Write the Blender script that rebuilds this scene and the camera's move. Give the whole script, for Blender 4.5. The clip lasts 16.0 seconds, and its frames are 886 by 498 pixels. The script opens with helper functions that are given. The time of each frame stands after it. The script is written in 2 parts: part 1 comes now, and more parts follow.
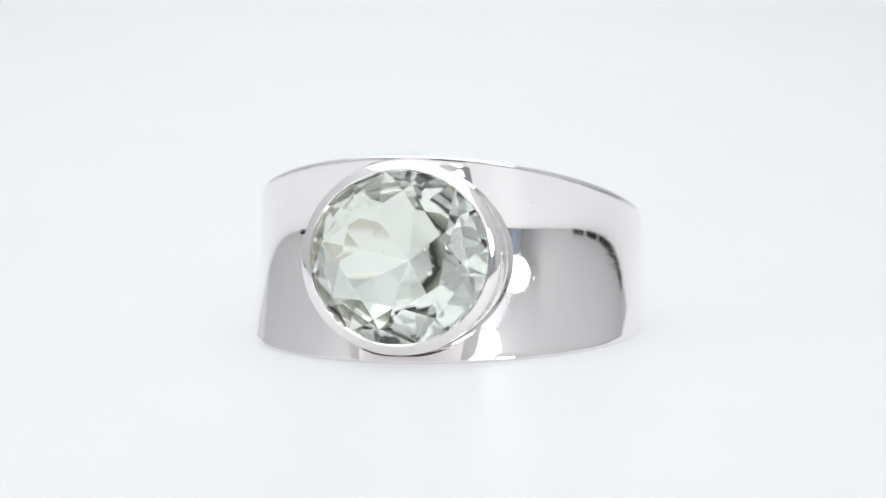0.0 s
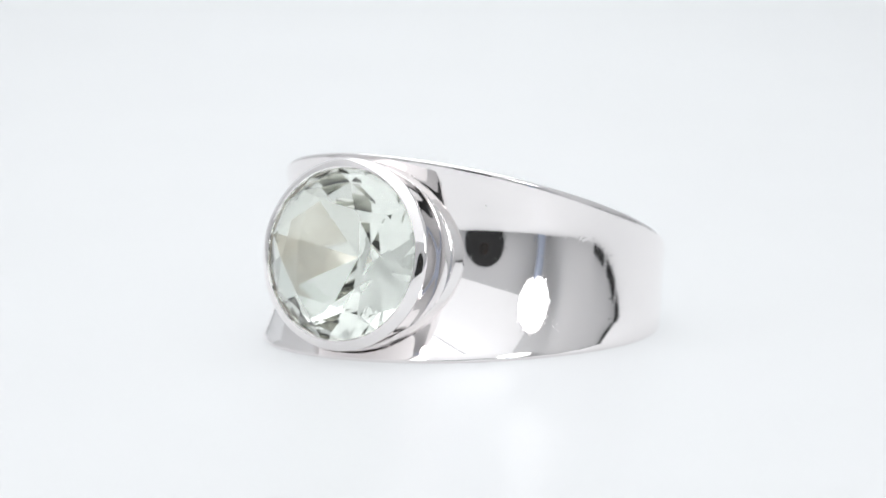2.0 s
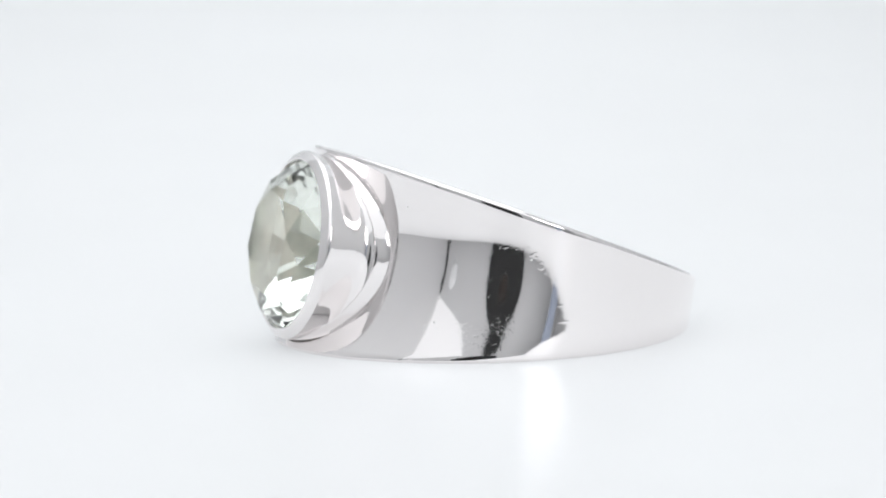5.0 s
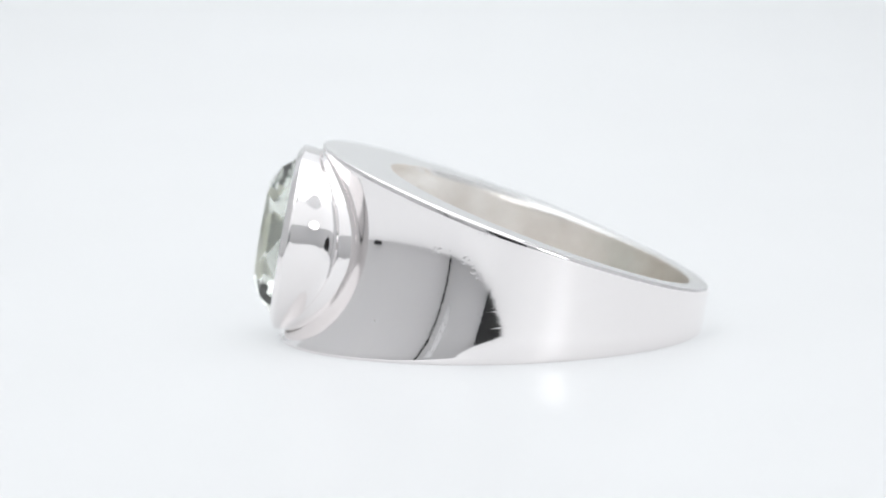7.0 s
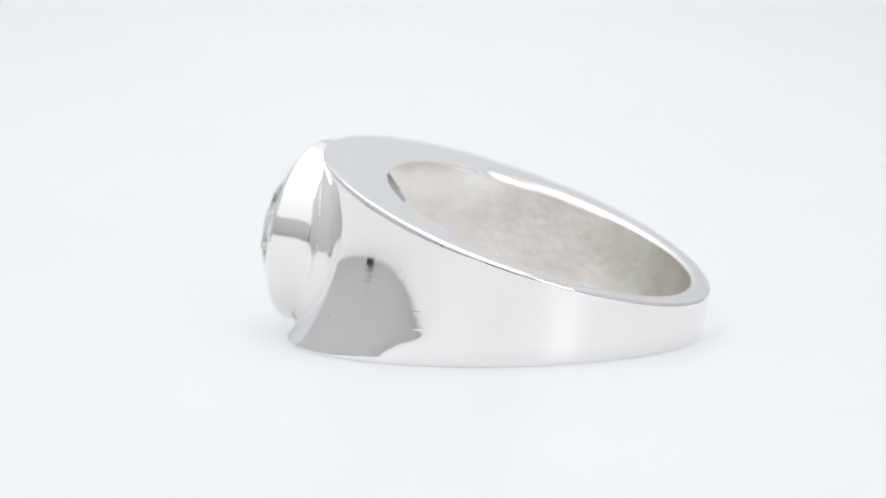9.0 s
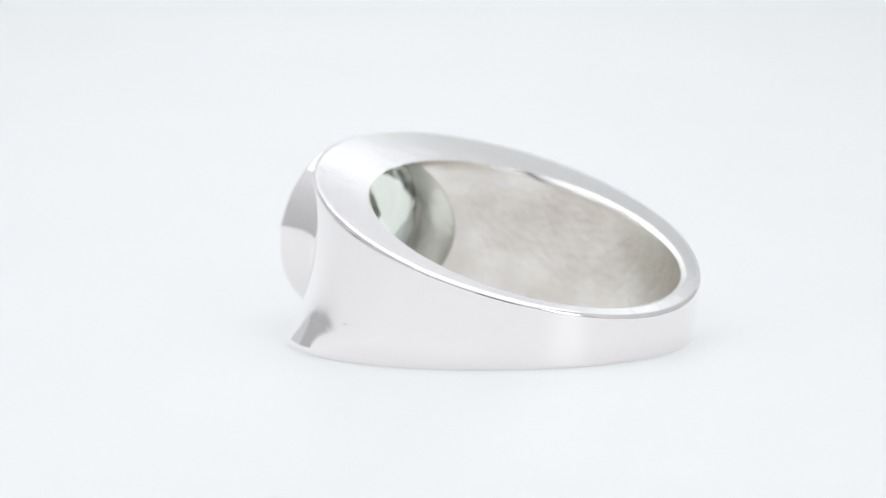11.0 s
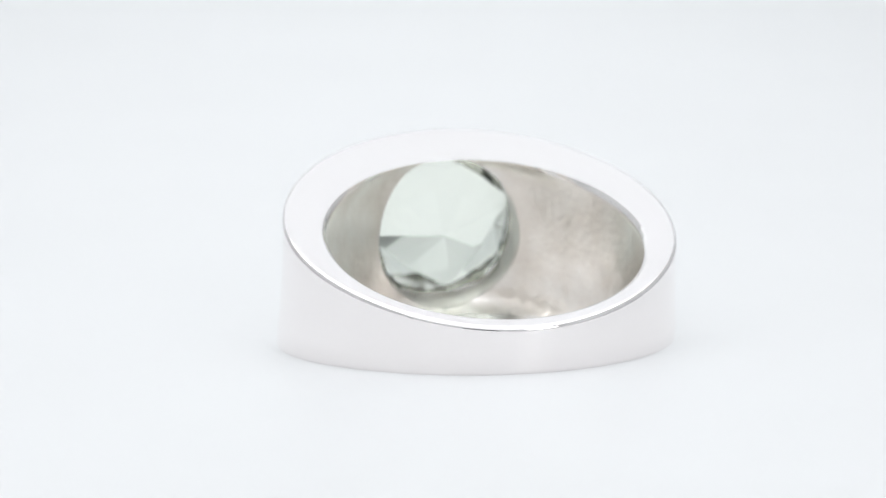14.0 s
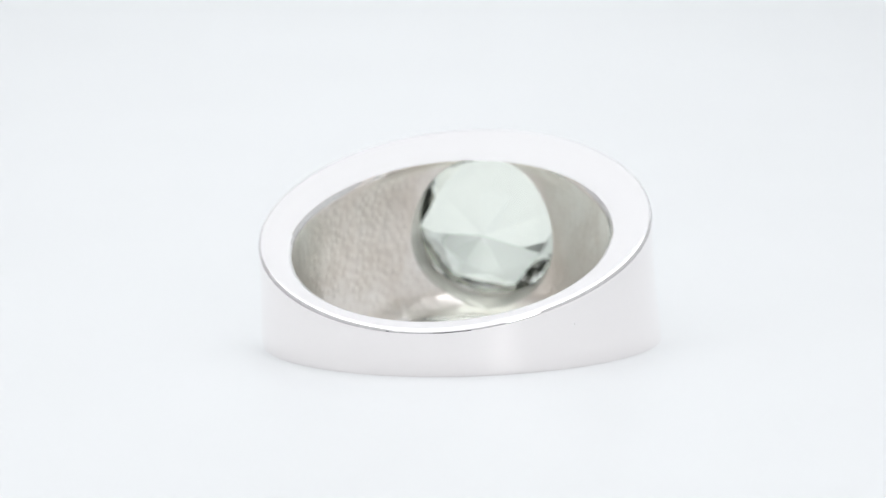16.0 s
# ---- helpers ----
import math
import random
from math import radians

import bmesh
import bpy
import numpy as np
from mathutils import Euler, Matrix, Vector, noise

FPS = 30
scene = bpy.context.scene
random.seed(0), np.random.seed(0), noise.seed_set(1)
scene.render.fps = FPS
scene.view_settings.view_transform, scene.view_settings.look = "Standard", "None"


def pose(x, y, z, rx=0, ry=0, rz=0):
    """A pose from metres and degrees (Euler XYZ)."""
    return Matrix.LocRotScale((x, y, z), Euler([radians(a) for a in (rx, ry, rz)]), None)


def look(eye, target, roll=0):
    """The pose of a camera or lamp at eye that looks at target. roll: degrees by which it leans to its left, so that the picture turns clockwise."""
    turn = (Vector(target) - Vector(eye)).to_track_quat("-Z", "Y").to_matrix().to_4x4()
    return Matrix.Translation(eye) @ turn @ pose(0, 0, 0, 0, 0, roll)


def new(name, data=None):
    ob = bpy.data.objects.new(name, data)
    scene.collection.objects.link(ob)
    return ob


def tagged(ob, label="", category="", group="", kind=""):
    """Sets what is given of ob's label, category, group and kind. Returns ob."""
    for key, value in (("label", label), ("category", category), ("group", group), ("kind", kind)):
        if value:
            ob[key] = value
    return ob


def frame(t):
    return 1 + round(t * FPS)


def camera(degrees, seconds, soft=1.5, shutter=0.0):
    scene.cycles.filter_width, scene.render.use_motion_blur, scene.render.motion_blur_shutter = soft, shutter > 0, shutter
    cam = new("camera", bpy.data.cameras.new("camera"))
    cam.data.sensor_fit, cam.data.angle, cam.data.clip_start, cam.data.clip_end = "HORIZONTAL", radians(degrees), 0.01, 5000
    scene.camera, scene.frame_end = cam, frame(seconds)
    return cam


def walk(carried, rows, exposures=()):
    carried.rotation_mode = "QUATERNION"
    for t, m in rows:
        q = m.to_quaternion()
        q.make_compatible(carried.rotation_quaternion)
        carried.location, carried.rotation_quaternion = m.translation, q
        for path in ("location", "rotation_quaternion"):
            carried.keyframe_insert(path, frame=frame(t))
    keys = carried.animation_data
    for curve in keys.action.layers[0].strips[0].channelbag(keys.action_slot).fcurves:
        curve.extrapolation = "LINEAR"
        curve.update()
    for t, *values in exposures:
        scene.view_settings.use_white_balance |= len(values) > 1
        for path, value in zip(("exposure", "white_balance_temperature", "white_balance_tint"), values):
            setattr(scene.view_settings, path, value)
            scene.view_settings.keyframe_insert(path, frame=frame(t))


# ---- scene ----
MM = 0.001
# Ring geometry in millimetres: the two side planes meet at an apex line, TAU apart.
TAU, APEX, HOLE = radians(21.5), 17.437, 9.0
HALF = TAU / 2
TURN_START, TURN_RATE = 13.075, 11.107          # degrees, degrees a second
OFF_U, OFF_V = -3.962, -0.826                  # ring centre from the turning axis
EYE = (-0.000557, -0.211698, 0.033222)
PITCH, ROLL = 7.571, -0.996

cam = camera(13.568, 16.0)
AIM = (EYE[0], EYE[1] + 0.2 * math.cos(radians(PITCH)), EYE[2] - 0.2 * math.sin(radians(PITCH)))
cam.data.dof.use_dof, cam.data.dof.focus_distance, cam.data.dof.aperture_fstop = True, 0.2005, 58.0
walk(cam, [(0.0, look(EYE, AIM, ROLL)), (16.0, look(EYE, AIM, ROLL))])

# ---- light ----
world = bpy.data.worlds.new("world")
scene.world = world
world.use_nodes = True
world.node_tree.nodes["Background"].inputs[0].default_value = (0.9, 0.95, 1.0, 1)
world.node_tree.nodes["Background"].inputs[1].default_value = 0.3


def area_lamp(name, eye, target, sx, sy, watts, colour, shape="RECTANGLE"):
    data = bpy.data.lights.new(name, "AREA")
    data.shape, data.size, data.size_y = shape, sx, sy
    data.energy, data.color = watts, colour
    ob = new(name, data)
    ob.matrix_world = look(eye, target)
    return ob


COOL = (0.95, 0.975, 1.0)
BOX_L, BOX_R, BOX_FRONT, BOX_BACK, BOX_TOP = -0.186, 0.165, -0.2195, 0.46, 0.33     # the light box
MID = (BOX_L + BOX_R) / 2
area_lamp("ceiling_panel_lamp", (MID, 0.0, BOX_TOP - 0.002), (MID, 0.0, 0), 0.349, 0.43, 0.58, COOL)
area_lamp("rear_ceiling_panel_lamp", (MID, 0.335, BOX_TOP - 0.002), (MID, 0.335, 0), 0.349, 0.235, 0.108, COOL)
# unseen fill light, added to brighten the back of the box
area_lamp("rear_fill_lamp", (MID, 0.43, 0.163), (MID, 0.0, 0.163), 0.345, 0.314, 0.148, (0.93, 0.98, 1.0))
area_lamp("front_panel_lamp", (MID, BOX_FRONT + 0.002, 0.211), (MID, 0.0, 0.211), 0.349, 0.232, 0.106, COOL)
area_lamp("sheet_light_lamp", (MID, 0.1075, -0.001), (MID, 0.1076, 1.0), 0.345, 0.615, 0.765, COOL)      # inside the backlit acrylic
area_lamp("round_spot_lamp", (0.1165, -0.168, 0.08), (0, 0, 0.006), 0.068, 0.068, 0.05, (1.0, 1.0, 1.0), "DISK")


# ---- materials ----
def material(name, colour, rough, metal=0.0):
    m = bpy.data.materials.new(name)
    m.use_nodes = True
    b = m.node_tree.nodes["Principled BSDF"]
    b.inputs["Base Color"].default_value = (*colour, 1)
    b.inputs["Roughness"].default_value = rough
    b.inputs["Metallic"].default_value = metal
    return m, m.node_tree.nodes, m.node_tree.links, b


def textured(m, scale, low, high, bump, rough=None, detail=4.0, stretch=(1, 1, 1)):
    """Noise in object space: colour from low to high, relief, and gloss that varies."""
    nodes, links = m.node_tree.nodes, m.node_tree.links
    b = nodes["Principled BSDF"]
    co = nodes.new("ShaderNodeTexCoord")
    mp = nodes.new("ShaderNodeMapping")
    mp.inputs["Scale"].default_value = stretch
    links.new(co.outputs["Object"], mp.inputs["Vector"])
    n = nodes.new("ShaderNodeTexNoise")
    n.inputs["Scale"].default_value, n.inputs["Detail"].default_value = scale, detail
    links.new(mp.outputs["Vector"], n.inputs["Vector"])
    ramp = nodes.new("ShaderNodeValToRGB")
    ramp.color_ramp.elements[0].position, ramp.color_ramp.elements[1].position = 0.3, 0.7
    ramp.color_ramp.elements[0].color, ramp.color_ramp.elements[1].color = (*low, 1), (*high, 1)
    links.new(n.outputs["Fac"], ramp.inputs["Fac"])
    links.new(ramp.outputs["Color"], b.inputs["Base Color"])
    if bump:
        bp = nodes.new("ShaderNodeBump")
        bp.inputs["Strength"].default_value, bp.inputs["Distance"].default_value = bump
        links.new(n.outputs["Fac"], bp.inputs["Height"])
        links.new(bp.outputs["Normal"], b.inputs["Normal"])
    if rough:
        mr = nodes.new("ShaderNodeMapRange")
        mr.inputs["To Min"].default_value, mr.inputs["To Max"].default_value = rough
        links.new(n.outputs["Fac"], mr.inputs["Value"])
        links.new(mr.outputs["Result"], b.inputs["Roughness"])
    return m


SILVER = material("polished_silver", (0.944, 0.912, 0.906), 0.04, 1.0)[0]
snodes, slinks = SILVER.node_tree.nodes, SILVER.node_tree.links
for scale, depth, stretch in ((900, 0.0000022, (1, 1, 1)), (2600, 0.0000012, (1, 1, 0.12))):
    co, mp, nz, bp = (snodes.new("ShaderNode" + k) for k in ("TexCoord", "Mapping", "TexNoise", "Bump"))
    mp.inputs["Scale"].default_value = stretch
    nz.inputs["Scale"].default_value, nz.inputs["Detail"].default_value = scale, 3.0
    bp.inputs["Strength"].default_value, bp.inputs["Distance"].default_value = 1.0, depth
    slinks.new(co.outputs["Object"], mp.inputs["Vector"])
    slinks.new(mp.outputs["Vector"], nz.inputs["Vector"])
    slinks.new(nz.outputs["Fac"], bp.inputs["Height"])
    before = snodes["Principled BSDF"].inputs["Normal"]
    if before.is_linked:
        slinks.new(before.links[0].from_socket, bp.inputs["Normal"])
    slinks.new(bp.outputs["Normal"], before)
# fine polishing scratches, and a few specks of dust
co, mp, nz, bp = (snodes.new("ShaderNode" + k) for k in ("TexCoord", "Mapping", "TexNoise", "Bump"))
mp.inputs["Rotation"].default_value, mp.inputs["Scale"].default_value = (0.3, 0.5, 0.9), (1, 0.03, 0.3)
nz.inputs["Scale"].default_value, nz.inputs["Detail"].default_value = 9000, 1.0
cut_low = snodes.new("ShaderNodeMapRange")
cut_low.inputs["From Min"].default_value, cut_low.inputs["From Max"].default_value = 0.66, 0.78
bp.inputs["Strength"].default_value, bp.inputs["Distance"].default_value = 1.0, 0.0000009
slinks.new(co.outputs["Object"], mp.inputs["Vector"])
slinks.new(mp.outputs["Vector"], nz.inputs["Vector"])
slinks.new(nz.outputs["Fac"], cut_low.inputs["Value"])
slinks.new(cut_low.outputs["Result"], bp.inputs["Height"])
slinks.new(snodes["Principled BSDF"].inputs["Normal"].links[0].from_socket, bp.inputs["Normal"])
slinks.new(bp.outputs["Normal"], snodes["Principled BSDF"].inputs["Normal"])
# small scuffed places on the band
EVEN, LENGTHWISE = (1, 1, 1), (0.1, 0.1, 1)
for spot, reach, stretch, depth in (((0.01005, -0.00661, 0.00158), 0.0011, EVEN, 0.000002), ((0.0107, -0.0048, 0.0021), 0.0009, EVEN, 0.000002),
                                    ((0.01084, -0.002, 0.0075), 0.001, EVEN, 0.000002), ((0.0105, -0.0052, 0.0044), 0.0015, LENGTHWISE, 0.000001)):
    mp = snodes.new("ShaderNodeMapping")
    mp.inputs["Scale"].default_value = stretch
    slinks.new(co.outputs["Object"], mp.inputs["Vector"])
    away, fade, nz, rough_up, scuff, bp = (snodes.new("ShaderNode" + k) for k in ("VectorMath", "MapRange", "TexNoise", "MapRange", "Math", "Bump"))
    away.operation, scuff.operation = "DISTANCE", "MULTIPLY"
    away.inputs[1].default_value = spot
    fade.inputs["From Min"].default_value, fade.inputs["From Max"].default_value = reach, 0.0002
    nz.inputs["Scale"].default_value, nz.inputs["Detail"].default_value = 7500, 2.0
    rough_up.inputs["From Min"].default_value, rough_up.inputs["From Max"].default_value = 0.56, 0.66
    bp.inputs["Strength"].default_value, bp.inputs["Distance"].default_value = 1.0, depth
    slinks.new(co.outputs["Object"], away.inputs[0])
    slinks.new(mp.outputs["Vector"], nz.inputs["Vector"])
    slinks.new(away.outputs["Value"], fade.inputs["Value"])
    slinks.new(nz.outputs["Fac"], rough_up.inputs["Value"])
    slinks.new(fade.outputs["Result"], scuff.inputs[0])
    slinks.new(rough_up.outputs["Result"], scuff.inputs[1])
    slinks.new(scuff.outputs[0], bp.inputs["Height"])
    slinks.new(snodes["Principled BSDF"].inputs["Normal"].links[0].from_socket, bp.inputs["Normal"])
    slinks.new(bp.outputs["Normal"], snodes["Principled BSDF"].inputs["Normal"])
dust, near, few, both = (snodes.new("ShaderNode" + k) for k in ("TexVoronoi", "Math", "Math", "Math"))
dust.inputs["Scale"].default_value = 900
pick = snodes.new("ShaderNodeSeparateColor")
near.operation, few.operation, both.operation = "LESS_THAN", "GREATER_THAN", "MULTIPLY"
near.inputs[1].default_value, few.inputs[1].default_value = 0.048, 0.8
slinks.new(co.outputs["Object"], dust.inputs["Vector"])
slinks.new(dust.outputs["Distance"], near.inputs[0])
slinks.new(dust.outputs["Color"], pick.inputs["Color"])
slinks.new(pick.outputs["Red"], few.inputs[0])
slinks.new(near.outputs[0], both.inputs[0])
slinks.new(few.outputs[0], both.inputs[1])
tone, shine, metal = (snodes.new("ShaderNode" + k) for k in ("Mix", "MapRange", "MapRange"))
tone.data_type = "RGBA"
tone.inputs[6].default_value, tone.inputs[7].default_value = (0.944, 0.912, 0.906, 1), (0.75, 0.74, 0.72, 1)
shine.inputs["To Min"].default_value, shine.inputs["To Max"].default_value = 0.04, 0.6
metal.inputs["To Min"].default_value, metal.inputs["To Max"].default_value = 1.0, 0.2
slinks.new(both.outputs[0], tone.inputs[0])
slinks.new(tone.outputs[2], snodes["Principled BSDF"].inputs["Base Color"])
for node, socket in ((shine, "Roughness"), (metal, "Metallic")):
    slinks.new(both.outputs[0], node.inputs["Value"])
    slinks.new(node.outputs["Result"], snodes["Principled BSDF"].inputs[socket])
INNER = textured(material("satin_cast_silver", (0.8, 0.77, 0.72), 0.3, 1.0)[0], 420,
                 (0.85, 0.80, 0.745), (1.0, 0.97, 0.935), (0.1, 0.0003), (0.42, 0.22), 7.0)
inodes, ilinks = INNER.node_tree.nodes, INNER.node_tree.links
# hammered cast skin with small pits
for scale, depth in ((2400, 0.00005), (700, 0.00005)):
    co, nz, bp = (inodes.new("ShaderNode" + k) for k in ("TexCoord", "TexVoronoi", "Bump"))
    nz.feature = "SMOOTH_F1"
    nz.inputs["Scale"].default_value = scale
    bp.inputs["Strength"].default_value, bp.inputs["Distance"].default_value = 0.8, depth
    ilinks.new(co.outputs["Object"], nz.inputs["Vector"])
    ilinks.new(nz.outputs["Distance"], bp.inputs["Height"])
    before = inodes["Principled BSDF"].inputs["Normal"]
    ilinks.new(before.links[0].from_socket, bp.inputs["Normal"])
    ilinks.new(bp.outputs["Normal"], before)
BRUSHED = material("brushed_silver_edge", (0.94, 0.92, 0.9), 0.25, 1.0)[0]
GEM = material("pale_green_quartz", (0.957, 1.0, 0.929), 0.0)[0]
GEM.node_tree.nodes["Principled BSDF"].inputs["Transmission Weight"].default_value = 0.985
# a few specks of dust on the stone
gnodes, glinks = GEM.node_tree.nodes, GEM.node_tree.links
co, dust, near, few, both, clear = (gnodes.new("ShaderNode" + k) for k in ("TexCoord", "TexVoronoi", "Math", "Math", "Math", "MapRange"))
pick = gnodes.new("ShaderNodeSeparateColor")
dust.inputs["Scale"].default_value = 1700
near.operation, few.operation, both.operation = "LESS_THAN", "GREATER_THAN", "MULTIPLY"
near.inputs[1].default_value, few.inputs[1].default_value = 0.055, 0.75
clear.inputs["To Min"].default_value, clear.inputs["To Max"].default_value = 0.985, 0.4
glinks.new(co.outputs["Object"], dust.inputs["Vector"])
glinks.new(dust.outputs["Distance"], near.inputs[0])
glinks.new(dust.outputs["Color"], pick.inputs["Color"])
glinks.new(pick.outputs["Red"], few.inputs[0])
glinks.new(near.outputs[0], both.inputs[0])
glinks.new(few.outputs[0], both.inputs[1])
glinks.new(both.outputs[0], clear.inputs["Value"])
glinks.new(clear.outputs["Result"], gnodes["Principled BSDF"].inputs["Transmission Weight"])
GEM.node_tree.nodes["Principled BSDF"].inputs["IOR"].default_value = 1.55
SHEET = textured(material("white_acrylic", (0.85, 0.86, 0.87), 0.4)[0], 30, (0.885, 0.895, 0.905), (0.9, 0.905, 0.912), None)
SHEET.node_tree.nodes["Principled BSDF"].inputs["Specular IOR Level"].default_value = 0.15
BACKLIT = textured(material("backlit_white_acrylic", (0.8, 0.8, 0.8), 0.4)[0], 30, (0.375, 0.375, 0.375), (0.39, 0.39, 0.39), None)
BACKLIT.node_tree.nodes["Principled BSDF"].inputs["Specular IOR Level"].default_value = 0.15
through_glow, blend = BACKLIT.node_tree.nodes.new("ShaderNodeBsdfTranslucent"), BACKLIT.node_tree.nodes.new("ShaderNodeAddShader")
through_glow.inputs["Color"].default_value = (0.309, 0.311, 0.3135, 1)
BACKLIT.node_tree.links.new(BACKLIT.node_tree.nodes["Principled BSDF"].outputs[0], blend.inputs[0])
BACKLIT.node_tree.links.new(through_glow.outputs[0], blend.inputs[1])
BACKLIT.node_tree.links.new(blend.outputs[0], BACKLIT.node_tree.nodes["Material Output"].inputs["Surface"])
WALL = textured(material("grey_wall_paint", (0.5, 0.5, 0.5), 0.7)[0], 6, (0.65, 0.65, 0.655), (0.68, 0.68, 0.68), (0.1, 0.002))
POLE = material("blue_grey_metal", (0.42, 0.47, 0.58), 0.4)[0]
BLACK = material("black_lens_metal", (0.012, 0.012, 0.012), 0.4)[0]
LENS_GLASS = material("dark_coated_lens", (0.02, 0.012, 0.008), 0.08)[0]


# ---- mesh helpers ----
def mesh_of(name, bm, materials, smooth_angle=None):
    me = bpy.data.meshes.new(name)
    bmesh.ops.recalc_face_normals(bm, faces=bm.faces)
    bm.to_mesh(me)
    bm.free()
    for m in materials:
        me.materials.append(m)
    if smooth_angle:
        me.shade_smooth()
        me.set_sharp_from_angle(angle=radians(smooth_angle))
    return me


def part(name, bm, mat, parent, label="", smooth_angle=None):
    ob = new(name, mesh_of(name, bm, [mat], smooth_angle))
    ob.parent = parent
    return tagged(ob, label)


def loops_to_mesh(loops, closed):
    """A skin over rings of points; closed joins the last ring to the first."""
    bm = bmesh.new()
    rows = [[bm.verts.new(p) for p in loop] for loop in loops]
    n = len(rows[0])
    for a, b in zip(rows, rows[1:] + rows[:1] if closed else rows[1:]):
        for i in range(n):
            j = (i + 1) % n
            bm.faces.new((a[i], a[j], b[j], b[i]))
    return bm


def box(x0, y0, z0, x1, y1, z1, bevel=0.0):
    bm = bmesh.new()
    bmesh.ops.create_cube(bm, size=1)
    for v in bm.verts:
        v.co = ((x0 + x1) / 2 + v.co.x * (x1 - x0), (y0 + y1) / 2 + v.co.y * (y1 - y0), (z0 + z1) / 2 + v.co.z * (z1 - z0))
    if bevel:
        bmesh.ops.bevel(bm, geom=bm.edges, offset=bevel, segments=3, affect="EDGES", profile=0.5)
    return bm


# ---- the light box ----
def structure(name, bm, mat, label):
    return tagged(new(name, mesh_of(name, bm, [mat])), label, kind="structure")


def sweep_mesh():
    """The white sheet: flat under the ring, curved up at the back, 2 mm thick."""
    line = [(-0.204, 0.0), (-0.1, 0.0), (0.0, 0.0), (0.2, 0.0), (0.42, 0.0)]
    line += [(0.42 + 0.03 * math.sin(a), 0.03 - 0.03 * math.cos(a)) for a in [math.pi / 2 * k / 16 for k in range(1, 17)]]
    line += [(0.45, BOX_TOP - 0.01)]
    under = [(y + (0.002 if z > 0.012 else 0.001 if z > 0.0 else 0.0), z - 0.002) for y, z in line]
    loop = line + under[::-1]
    loops = [[Vector((x, y, z)) for y, z in loop] for x in (BOX_L + 0.001, BOX_R - 0.001)]
    bm = loops_to_mesh(loops, False)
    bm.verts.ensure_lookup_table()
    n = len(loop)
    for side in (0, n):
        for i in range(len(line) - 1):
            bm.faces.new([bm.verts[side + k] for k in (i, i + 1, n - 2 - i, n - 1 - i)])
    return bm


structure("ground_sheet", sweep_mesh(), BACKLIT, "seamless white sheet curving up at the back").data.shade_smooth()
structure("wall_south", box(BOX_L, BOX_FRONT - 0.01, -0.02, BOX_R, BOX_FRONT, BOX_TOP), WALL, "grey front panel of the light box")
structure("wall_west", box(BOX_L - 0.01, BOX_FRONT, -0.02, BOX_L, 0.2, BOX_TOP), WALL, "grey side panel of the light box")
structure("wall_east", box(BOX_R, BOX_FRONT, -0.02, BOX_R + 0.01, 0.2, BOX_TOP), WALL, "grey side panel of the light box")
# unseen rear side panels, made white to bounce light onto the rear sheet
structure("wall_northwest", box(BOX_L - 0.01, 0.2, -0.02, BOX_L, BOX_BACK, BOX_TOP), SHEET, "unseen white side panel added to brighten the rear of the light box")
structure("wall_northeast", box(BOX_R, 0.2, -0.02, BOX_R + 0.01, BOX_BACK, BOX_TOP), SHEET, "unseen white side panel added to brighten the rear of the light box")
structure("wall_north", box(BOX_L, BOX_BACK - 0.005, -0.02, BOX_R, BOX_BACK, BOX_TOP), SHEET, "white back panel of the light box")
structure("ceiling", box(BOX_L - 0.01, BOX_FRONT - 0.01, BOX_TOP, BOX_R + 0.01, BOX_BACK, BOX_TOP + 0.01), SHEET, "white top panel of the light box")
structure("floor", box(BOX_L - 0.01, BOX_FRONT - 0.01, -0.03, BOX_R + 0.01, BOX_BACK, -0.02), WALL, "grey bottom panel of the light box")
structure("trim", box(BOX_L, BOX_FRONT, 0.0, BOX_L + 0.004, BOX_FRONT + 0.004, 0.088), BLACK, "dark corner seam of the light box")


# short black strips, 3.5 mm high, at the foot of the side panels
def clip(x, y, sx, sy):
    ob = new("edge_strip", mesh_of("edge_strip", box(x - sx, y - sy, 0.0, x + sx, y + sy, 0.0035, 0.0006), [BLACK]))
    return tagged(ob, "short low black strip at the edge of the white sheet", "clip", "clips along the sheet edge")


for y0 in (-0.045, -0.012, 0.018, 0.045, 0.068):
    clip(BOX_R - 0.004, y0, 0.003, 0.013)
clip(BOX_L + 0.004, 0.02, 0.003, 0.011)

# ---- the ring ----
def local(um, v, w):
    """From the ring's own mid-plane (um from the apex line, v across, w along its axis; mm) to its place on the sheet (m)."""
    u = -APEX + um * math.cos(HALF) - w * math.sin(HALF)
    z = um * math.sin(HALF) + w * math.cos(HALF)
    return Vector((v * MM, -u * MM, z * MM))


CENTRE = APEX * math.cos(HALF)
R0, R1, R2, R4 = 11.354, 1.568, 0.428, 0.071
DIP, DIP_FALL, DIP_LEAN, DIP_REST, ROLL_UNDER = 1.44, 2.74, -0.062, 0.151, 0.099


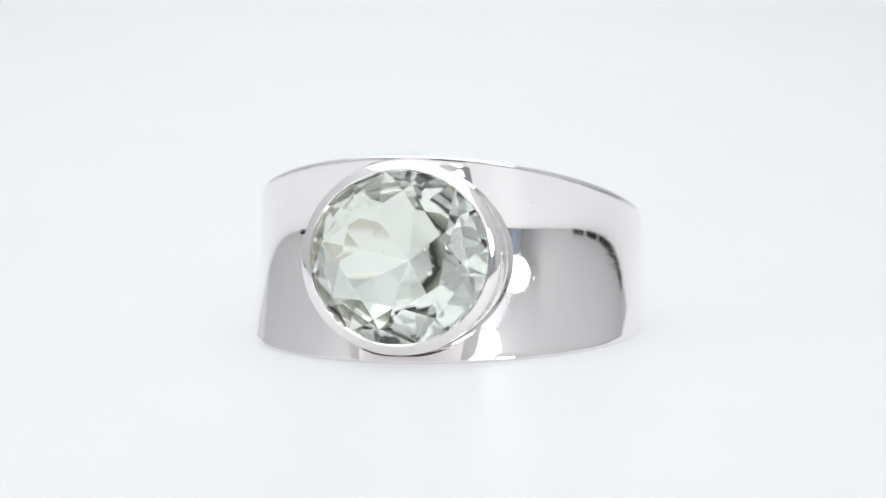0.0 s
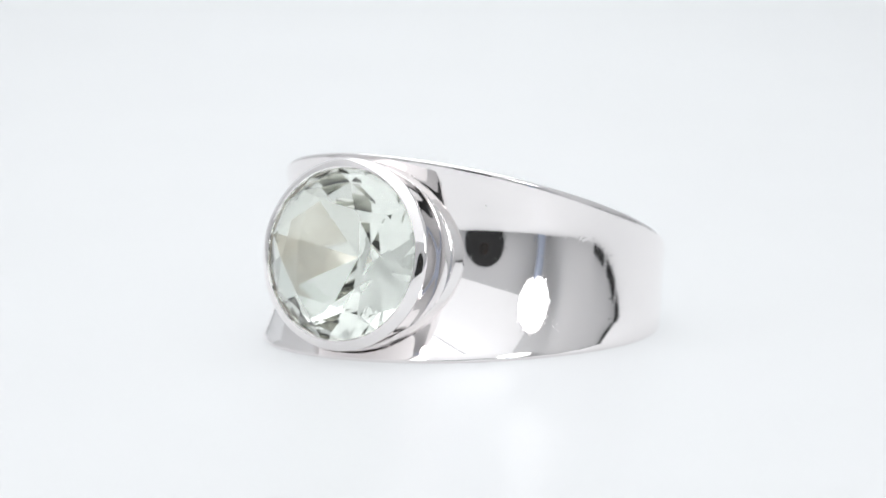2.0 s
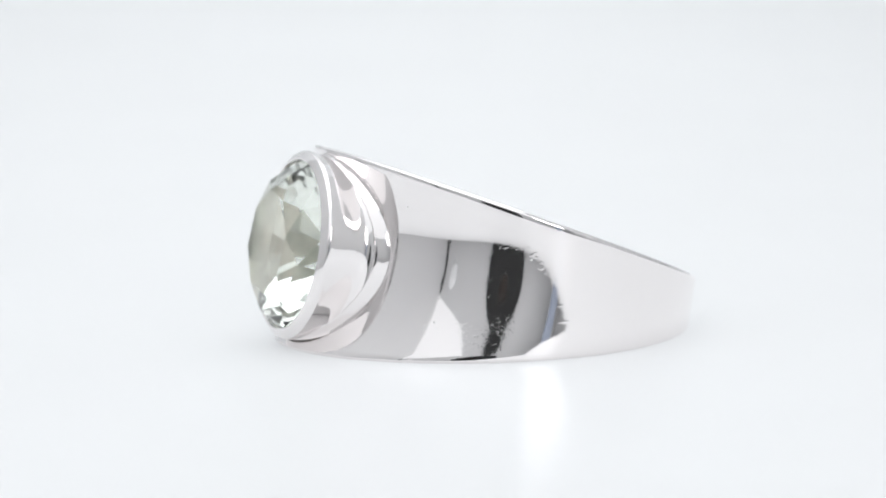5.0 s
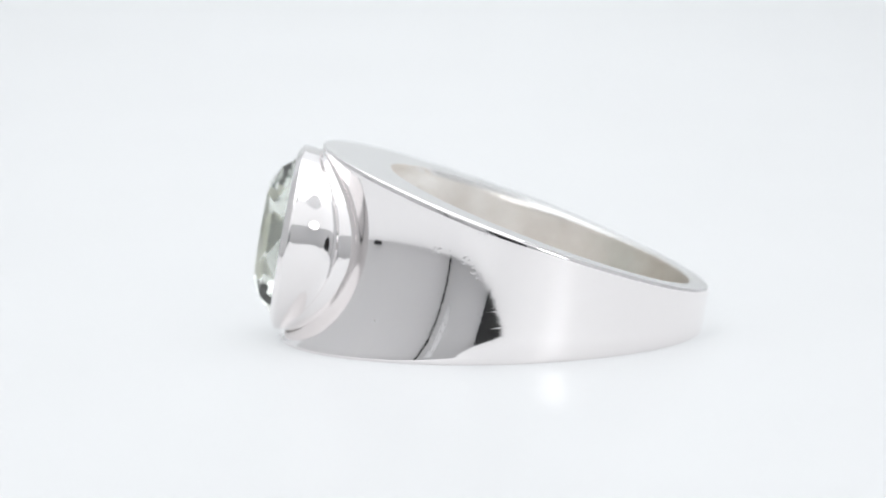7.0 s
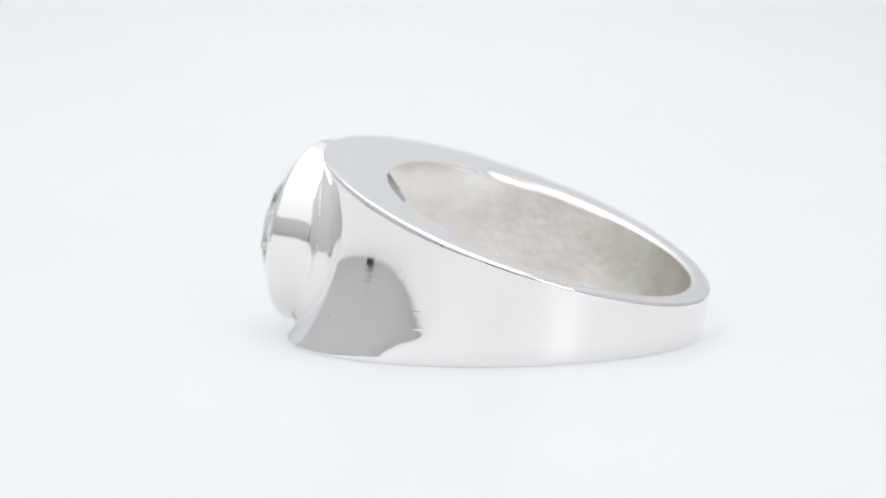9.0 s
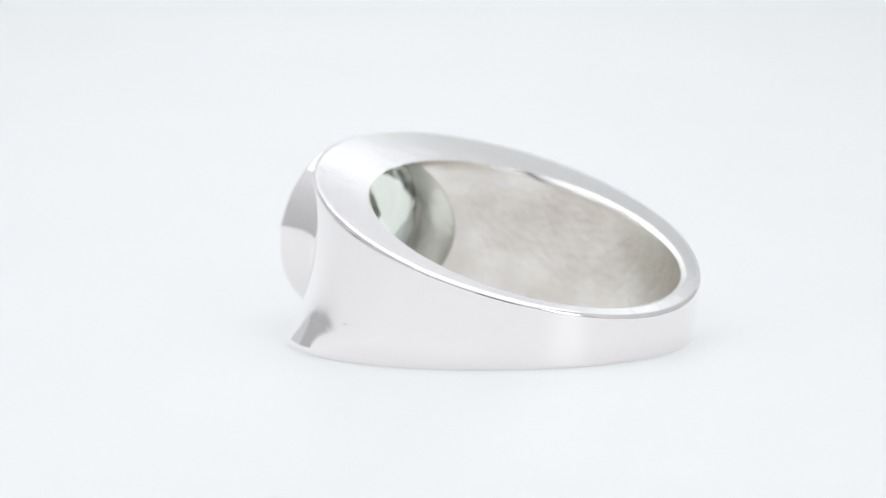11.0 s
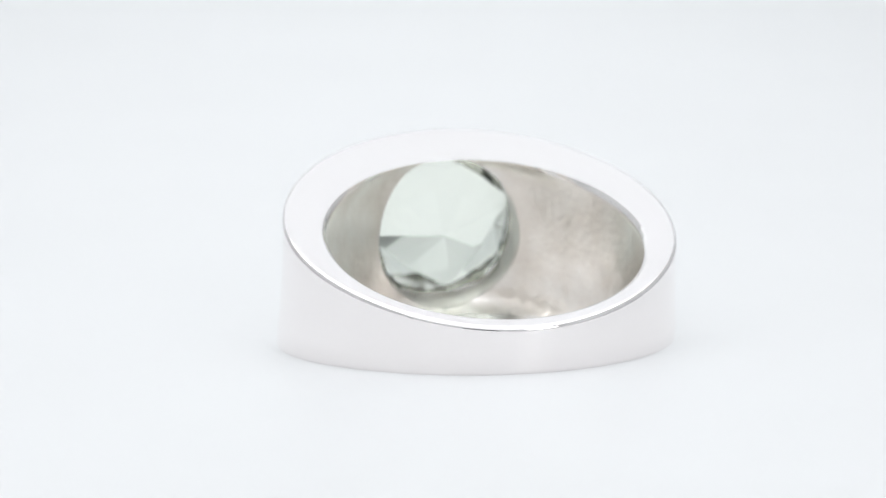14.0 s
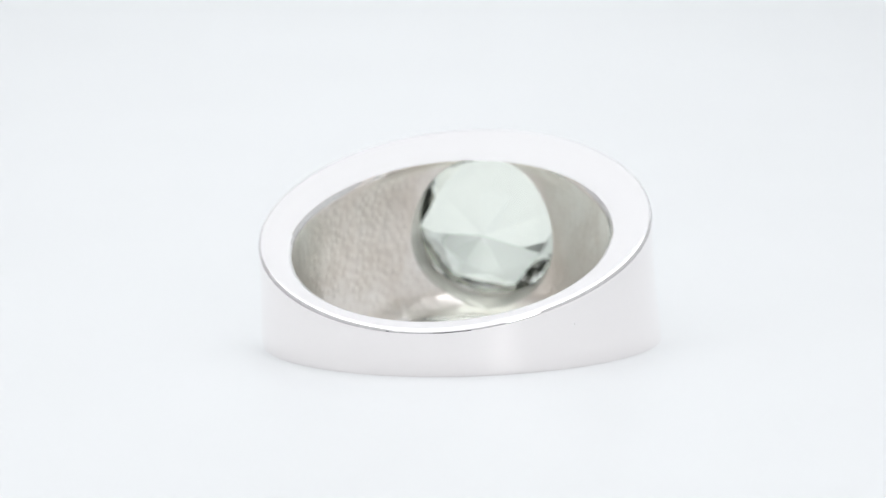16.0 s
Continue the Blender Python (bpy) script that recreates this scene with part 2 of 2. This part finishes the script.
def outer(phi, s, inset=0.0):
    """A point of the band's outside at the angle phi from the stone, s from -1 (lower edge) to 1: concave towards the stone."""
    flare = 0.298 + 0.33 * math.cos(phi) + 0.02 * math.cos(2 * phi)
    r = R0 + R1 * math.cos(phi) + R2 * math.cos(2 * phi) + R4 * math.cos(4 * phi) + flare * (1 - s) / 2 - inset
    um, v = (r * math.cos(phi) + APEX) * math.cos(HALF), r * math.sin(phi)
    w = s * um * math.tan(HALF)
    dip = (DIP * max(0.0, math.cos(phi)) ** DIP_FALL * (1 + DIP_LEAN * s) + DIP_REST * ((1 + math.cos(phi)) / 2) ** 1.11) * (1 - s * s)
    dip += ROLL_UNDER * math.sin(phi) ** 4 * max(0.0, (-s - 0.6) / 0.4) ** 2
    return um - dip * math.cos(phi), v - dip * math.sin(phi), w


def inner(p, s):
    """Radius of the band's inside: hollowed out behind the stone."""
    return HOLE - 0.13 + 0.28 * max(0.0, (abs(s) - 0.9) / 0.1) ** 2 + 2.7 * max(0.0, math.cos(p)) ** 5.6 * (1 - s ** 8)


def inner_reach(v, w):
    """How far out, from the ring's centre, the hollow lies at v across and w along the axis."""
    d = 10.0
    for _ in range(20):
        d = d / 2 + inner(math.atan2(v, d), w / ((CENTRE + d) * math.tan(HALF))) * math.cos(math.atan2(v, d)) / 2
    return d


OVAL = 1.045                                   # the stone is a little wider than high


def hole_radius(b):
    """The opening behind the stone, a little higher than wide."""
    return 1 / math.hypot(OVAL * math.cos(b) / 4.2, math.sin(b) / 4.6)


def band_mesh():
    n, loops = 288, []
    angles = [2 * math.pi * i / n for i in range(n)]
    edges = {-1: 0.2, 1: 0.22}

    def lip(sign, steps):
        edge = edges[sign]
        for k in steps:
            a = k * math.pi / 8
            ring = []
            for p in angles:
                um, v, w = outer(p, sign, edge * (1 - math.cos(a)))
                wall = um * math.tan(HALF) - edge * (1 - math.sin(a))
                ring.append(local(um, v, sign * wall))
            yield ring
    def ledge(sign, grow):
        """A ring on a side plane, just inside the outer lip (grow None) or just outside the hole's edge."""
        ring = []
        for p in angles:
            if grow is None:
                um, v, w = outer(p, sign, edges[sign] + 0.05)
            else:
                um, v = CENTRE + (HOLE + grow) * math.cos(p), (HOLE + grow) * math.sin(p)
            ring.append(local(um, v, sign * um * math.tan(HALF)))
        return ring
    loops.append(ledge(-1, 0.2))
    loops.append(ledge(-1, None))
    loops += list(lip(-1, (4, 3, 2, 1)))
    for k in range(33):
        s = -1 + 2 * k / 32
        edge = edges[1 if s > 0 else -1]
        ring = []
        for p in angles:
            um, v, w = outer(p, s)
            top = um * math.tan(HALF) - edge
            ring.append(local(um, v, max(-top, min(top, w)) if abs(s) == 1 else w * (1 - edge / (um * math.tan(HALF)))))
        loops.append(ring)
    loops += list(lip(1, (1, 2, 3, 4)))
    loops.append(ledge(1, None))
    loops.append(ledge(1, 0.2))
    for k in range(33):
        s = 1 - 2 * k / 32
        ring = []
        for p in angles:
            um, v = CENTRE + inner(p, s) * math.cos(p), inner(p, s) * math.sin(p)
            ring.append(local(um, v, s * um * math.tan(HALF)))
        loops.append(ring)
    bm = loops_to_mesh(loops, True)
    bm.faces.ensure_lookup_table()
    for i, f in enumerate(bm.faces):
        f.material_index = 1 if 46 <= i // n < 76 else 2 if i // n in (45, 76) else 0
    bmesh.ops.recalc_face_normals(bm, faces=bm.faces)
    band = new("band", mesh_of("band", bm, [SILVER, INNER, BRUSHED]))
    # the hole behind the stone
    hole = []
    for d, wide in ((5.0, 0.0), (12.4, 0.0), (13.2, 1.0), (16.0, 1.0)):
        turn = [2 * math.pi * i / 96 for i in range(96)]
        reach = [(1 - wide) * (hole_radius(b) + 0.02) + wide * 4.74 for b in turn]
        hole.append([local(CENTRE + d, OVAL * q * math.cos(b), q * math.sin(b)) for q, b in zip(reach, turn)])
    cut = loops_to_mesh(hole, False)
    cut.verts.ensure_lookup_table()
    cut.faces.new(cut.verts[:96])
    cut.faces.new(cut.verts[-96:])
    tool = new("tool", mesh_of("tool", cut, [INNER]))
    mod = band.modifiers.new("hole", "BOOLEAN")
    mod.operation, mod.solver, mod.object = "DIFFERENCE", "EXACT", tool
    done = bpy.data.meshes.new_from_object(band.evaluated_get(bpy.context.evaluated_depsgraph_get()))
    band.modifiers.clear()
    band.data = done
    bpy.data.objects.remove(tool)
    done.shade_smooth()
    done.set_sharp_from_angle(angle=radians(40))
    return band


FRONT = 14.208 + APEX                         # the bezel's rim, from the apex line
SIDES = 160


def saddle(radius, b):
    """How far out the band reaches where a tube of that radius round the stone's axis meets it, at the angle b."""
    v, w = OVAL * radius * math.cos(b), radius * math.sin(b)
    lo, hi = 0.0, 1.2
    for _ in range(30):
        phi = (lo + hi) / 2
        um = outer(phi, 0)[0]
        um1, v1, _w = outer(phi, max(-1, min(1, w / (um * math.tan(HALF)))))
        if v1 < abs(v):
            lo = phi
        else:
            hi = phi
    return um1


def turned(profile):
    """Rings round the stone's axis; profile(b) gives (um, radius) pairs at the angle b."""
    cols = [profile(2 * math.pi * i / SIDES) for i in range(SIDES)]
    loops = []
    for k in range(len(cols[0])):
        ring_points = []
        for i in range(SIDES):
            (um, r), b = cols[i][k], 2 * math.pi * i / SIDES
            most = um * math.tan(HALF) - 0.12        # stays between the band's two side planes
            ring_points.append(local(um, OVAL * r * math.cos(b), max(-most, min(most, r * math.sin(b)))))
        loops.append(ring_points)
    return loops


def cup_radius(um):
    """The cup's side: nearly a straight cone, wider towards its rim."""
    d = FRONT - 0.5 - um
    return 5.375 - 0.185 * d + 0.018 * math.sin(2.2 * d)


CREST = 5.2


def crest(b):
    """Where the cup runs out into the collar's upper edge."""
    return saddle(CREST, b) + 0.12 + 0.62 * abs(math.cos(b)) ** 1.2


def cup_profile(b):
    base, out = crest(b), []
    span, swell = FRONT - 0.5 - base, max(0.0, CREST - cup_radius(base))
    for k in range(19):
        um = base + span * (k / 18) ** 1.6
        out.append((um, cup_radius(um) + swell * math.exp(-(um - base) / 0.27)))
    return out + [(FRONT - 0.44, 5.39), (FRONT - 0.34, 5.36), (FRONT - 0.25, 5.28), (FRONT - 0.03, 4.96), (FRONT, 4.89), (FRONT - 0.03, 4.82),
                  (FRONT - 0.12, 4.78)]


def seat_profile(b):
    q = hole_radius(b)
    end = CENTRE + inner_reach(OVAL * q * math.cos(b), q * math.sin(b))
    return [(FRONT - 0.12, 4.78), (FRONT - 0.3, 4.9), (FRONT - 0.8, 4.88), (CENTRE + 13.2, 4.72), (CENTRE + 12.4, q), (end + 0.02, q)]


def collar_profile(b):
    """The steep outer wall from the cup's foot down to the band."""
    top = crest(b)
    rise = top - saddle(CREST, b)
    slope = [(top - rise * k, CREST + 0.16 * k) for k in (1.0, 0.75, 0.5, 0.25, 0.1)]
    return [(top - rise - 0.5, CREST + 0.2)] + slope + [(top, CREST - 0.03), (top + 0.01, CREST - 0.07), (top - 0.05, CREST - 0.15)]


def gem_mesh():
    """Round cut with a flat table, a thick girdle and a deep pavilion."""
    rt, rg, rs, rl = 2.95, 4.84, 4.05, 4.8
    girdle, table, lower, culet = FRONT - 0.25, FRONT + 1.3, FRONT - 0.75, FRONT - 3.9
    c = math.cos(math.pi / 8)
    pts = []
    for k in range(8):
        a = math.pi * k / 4 + 0.2
        h = a + math.pi / 8
        pts.append((table, rt, a))
        pts.append((table + (girdle - table) * (rs * c - rt) / (rg - rt) + 0.1, rs, h))
        q = 2.3
        pts.append((culet + (lower - culet) * q * c / rl, q, h))
    for k in range(16):
        a = math.pi * k / 8 + 0.2
        pts.append((girdle, rg, a))
        pts.append((girdle - 0.1, rg, a))
        pts.append((lower, rl, a))
    bm = bmesh.new()
    for um, r, a in pts:
        bm.verts.new(local(um, OVAL * r * math.cos(a), r * math.sin(a)))
    bm.verts.new(local(culet, 0.12, -0.1))
    bmesh.ops.convex_hull(bm, input=bm.verts)
    bmesh.ops.dissolve_limit(bm, angle_limit=radians(0.6), verts=bm.verts, edges=bm.edges)
    return bm


def seam_mesh():
    """The uneven line of solder between the cup and the collar."""
    rnd = random.Random(4)
    n, m, loops = 520, 6, []
    for i in range(n):
        b = 2 * math.pi * i / n
        base = crest(b)
        thick = 0.025 + 0.04 * rnd.random() ** 4
        loop = []
        for j in range(m):
            t = 2 * math.pi * j / m
            um, r = base + thick * math.cos(t), max(CREST, cup_radius(base)) - 0.02 + thick * math.sin(t)
            most = um * math.tan(HALF) - 0.14
            loop.append(local(um, OVAL * r * math.cos(b), max(-most, min(most, r * math.sin(b)))))
        loops.append(loop)
    return loops_to_mesh(loops, True)


ring = new("ring")
tagged(ring, "polished silver ring with a round pale green gemstone, on its side", "ring")
band = band_mesh()
band.parent = ring
tagged(band, "wide tapering polished silver band")
part("bezel", loops_to_mesh(turned(cup_profile), False), SILVER, ring, "smooth polished silver bezel cup", 35)
part("seat", loops_to_mesh(turned(seat_profile), False), INNER, ring, "satin silver seat under the stone", 50)
part("collar", loops_to_mesh(turned(collar_profile), False), SILVER, ring, "raised silver collar round the bezel", 50)
part("solder_seam", seam_mesh(), SILVER, ring, "thin uneven line of bright solder", 60)
part("gemstone", gem_mesh(), GEM, ring, "round faceted transparent pale green gemstone")


# ---- the photo camera, seen in the silver ----
def camera_thing():
    """Wide black lens hood with the glass in it; the lens looks at the ring from just in front of the glass."""
    body = new("photo_camera")
    tagged(body, "black photo camera lens at the light box opening", "camera")
    body.matrix_world = look((-0.005, -0.2135, 0.0185), (-0.005, 0.0, 0.0185))

    def tube(rows, rise=0.0):
        return loops_to_mesh([[Vector((r * math.cos(2 * math.pi * i / 64), rise + r * math.sin(2 * math.pi * i / 64), z)) for i in range(64)] for z, r in rows], False)
    part("lens_hood", tube([(0.005, 0.0005), (0.0045, 0.02), (0.003, 0.034), (0.0, 0.041), (0.0, 0.0425), (0.001, 0.043), (0.0058, 0.043)]), BLACK, body, smooth_angle=40)
    part("front_element", tube([(0.0025, 0.0005), (0.0027, 0.006), (0.0035, 0.0105)], 0.011), LENS_GLASS, body, smooth_angle=60)


camera_thing()


def spot_lamp_thing():
    """Round housing of the small bright lamp in the corner, on its bluish pole."""
    lamp = new("spot_lamp")
    tagged(lamp, "small round bright lamp on a blue-grey pole", "lamp")
    place = look((0.1165, -0.168, 0.08), (0, 0, 0.006))
    cup = loops_to_mesh([[Vector((r * math.cos(2 * math.pi * i / 48), r * math.sin(2 * math.pi * i / 48), z)) for i in range(48)]
                         for z, r in ((0.001, 0.0345), (0.0, 0.036), (0.006, 0.0365), (0.016, 0.03), (0.02, 0.0005))], False)
    cup.transform(place)
    part("housing", cup, WALL, lamp, smooth_angle=40)
    part("pole", box(0.109, -0.187, 0.0, 0.127, -0.181, 0.06, 0.001), POLE, lamp, "blue-grey metal pole")


def knob_thing():
    bm = bmesh.new()
    bmesh.ops.create_uvsphere(bm, u_segments=24, v_segments=12, radius=1.0)
    for v in bm.verts:
        v.co = (-0.15 + v.co.x * 0.011, BOX_FRONT + v.co.y * 0.006, 0.05 + v.co.z * 0.022)
    tagged(new("knob", mesh_of("knob", bm, [SHEET], 60)), "small white oval knob on the grey front panel", "knob")


spot_lamp_thing()
knob_thing()


def motions():
    rows = []
    for k in range(17):
        a = radians(TURN_START + TURN_RATE * k)
        x = OFF_U * -math.sin(a) + OFF_V * math.cos(a)
        y = OFF_U * -math.cos(a) - OFF_V * math.sin(a)
        rows.append((float(k), pose(x * MM, y * MM, 0, 0, 0, -math.degrees(a))))
    walk(ring, rows)


motions()
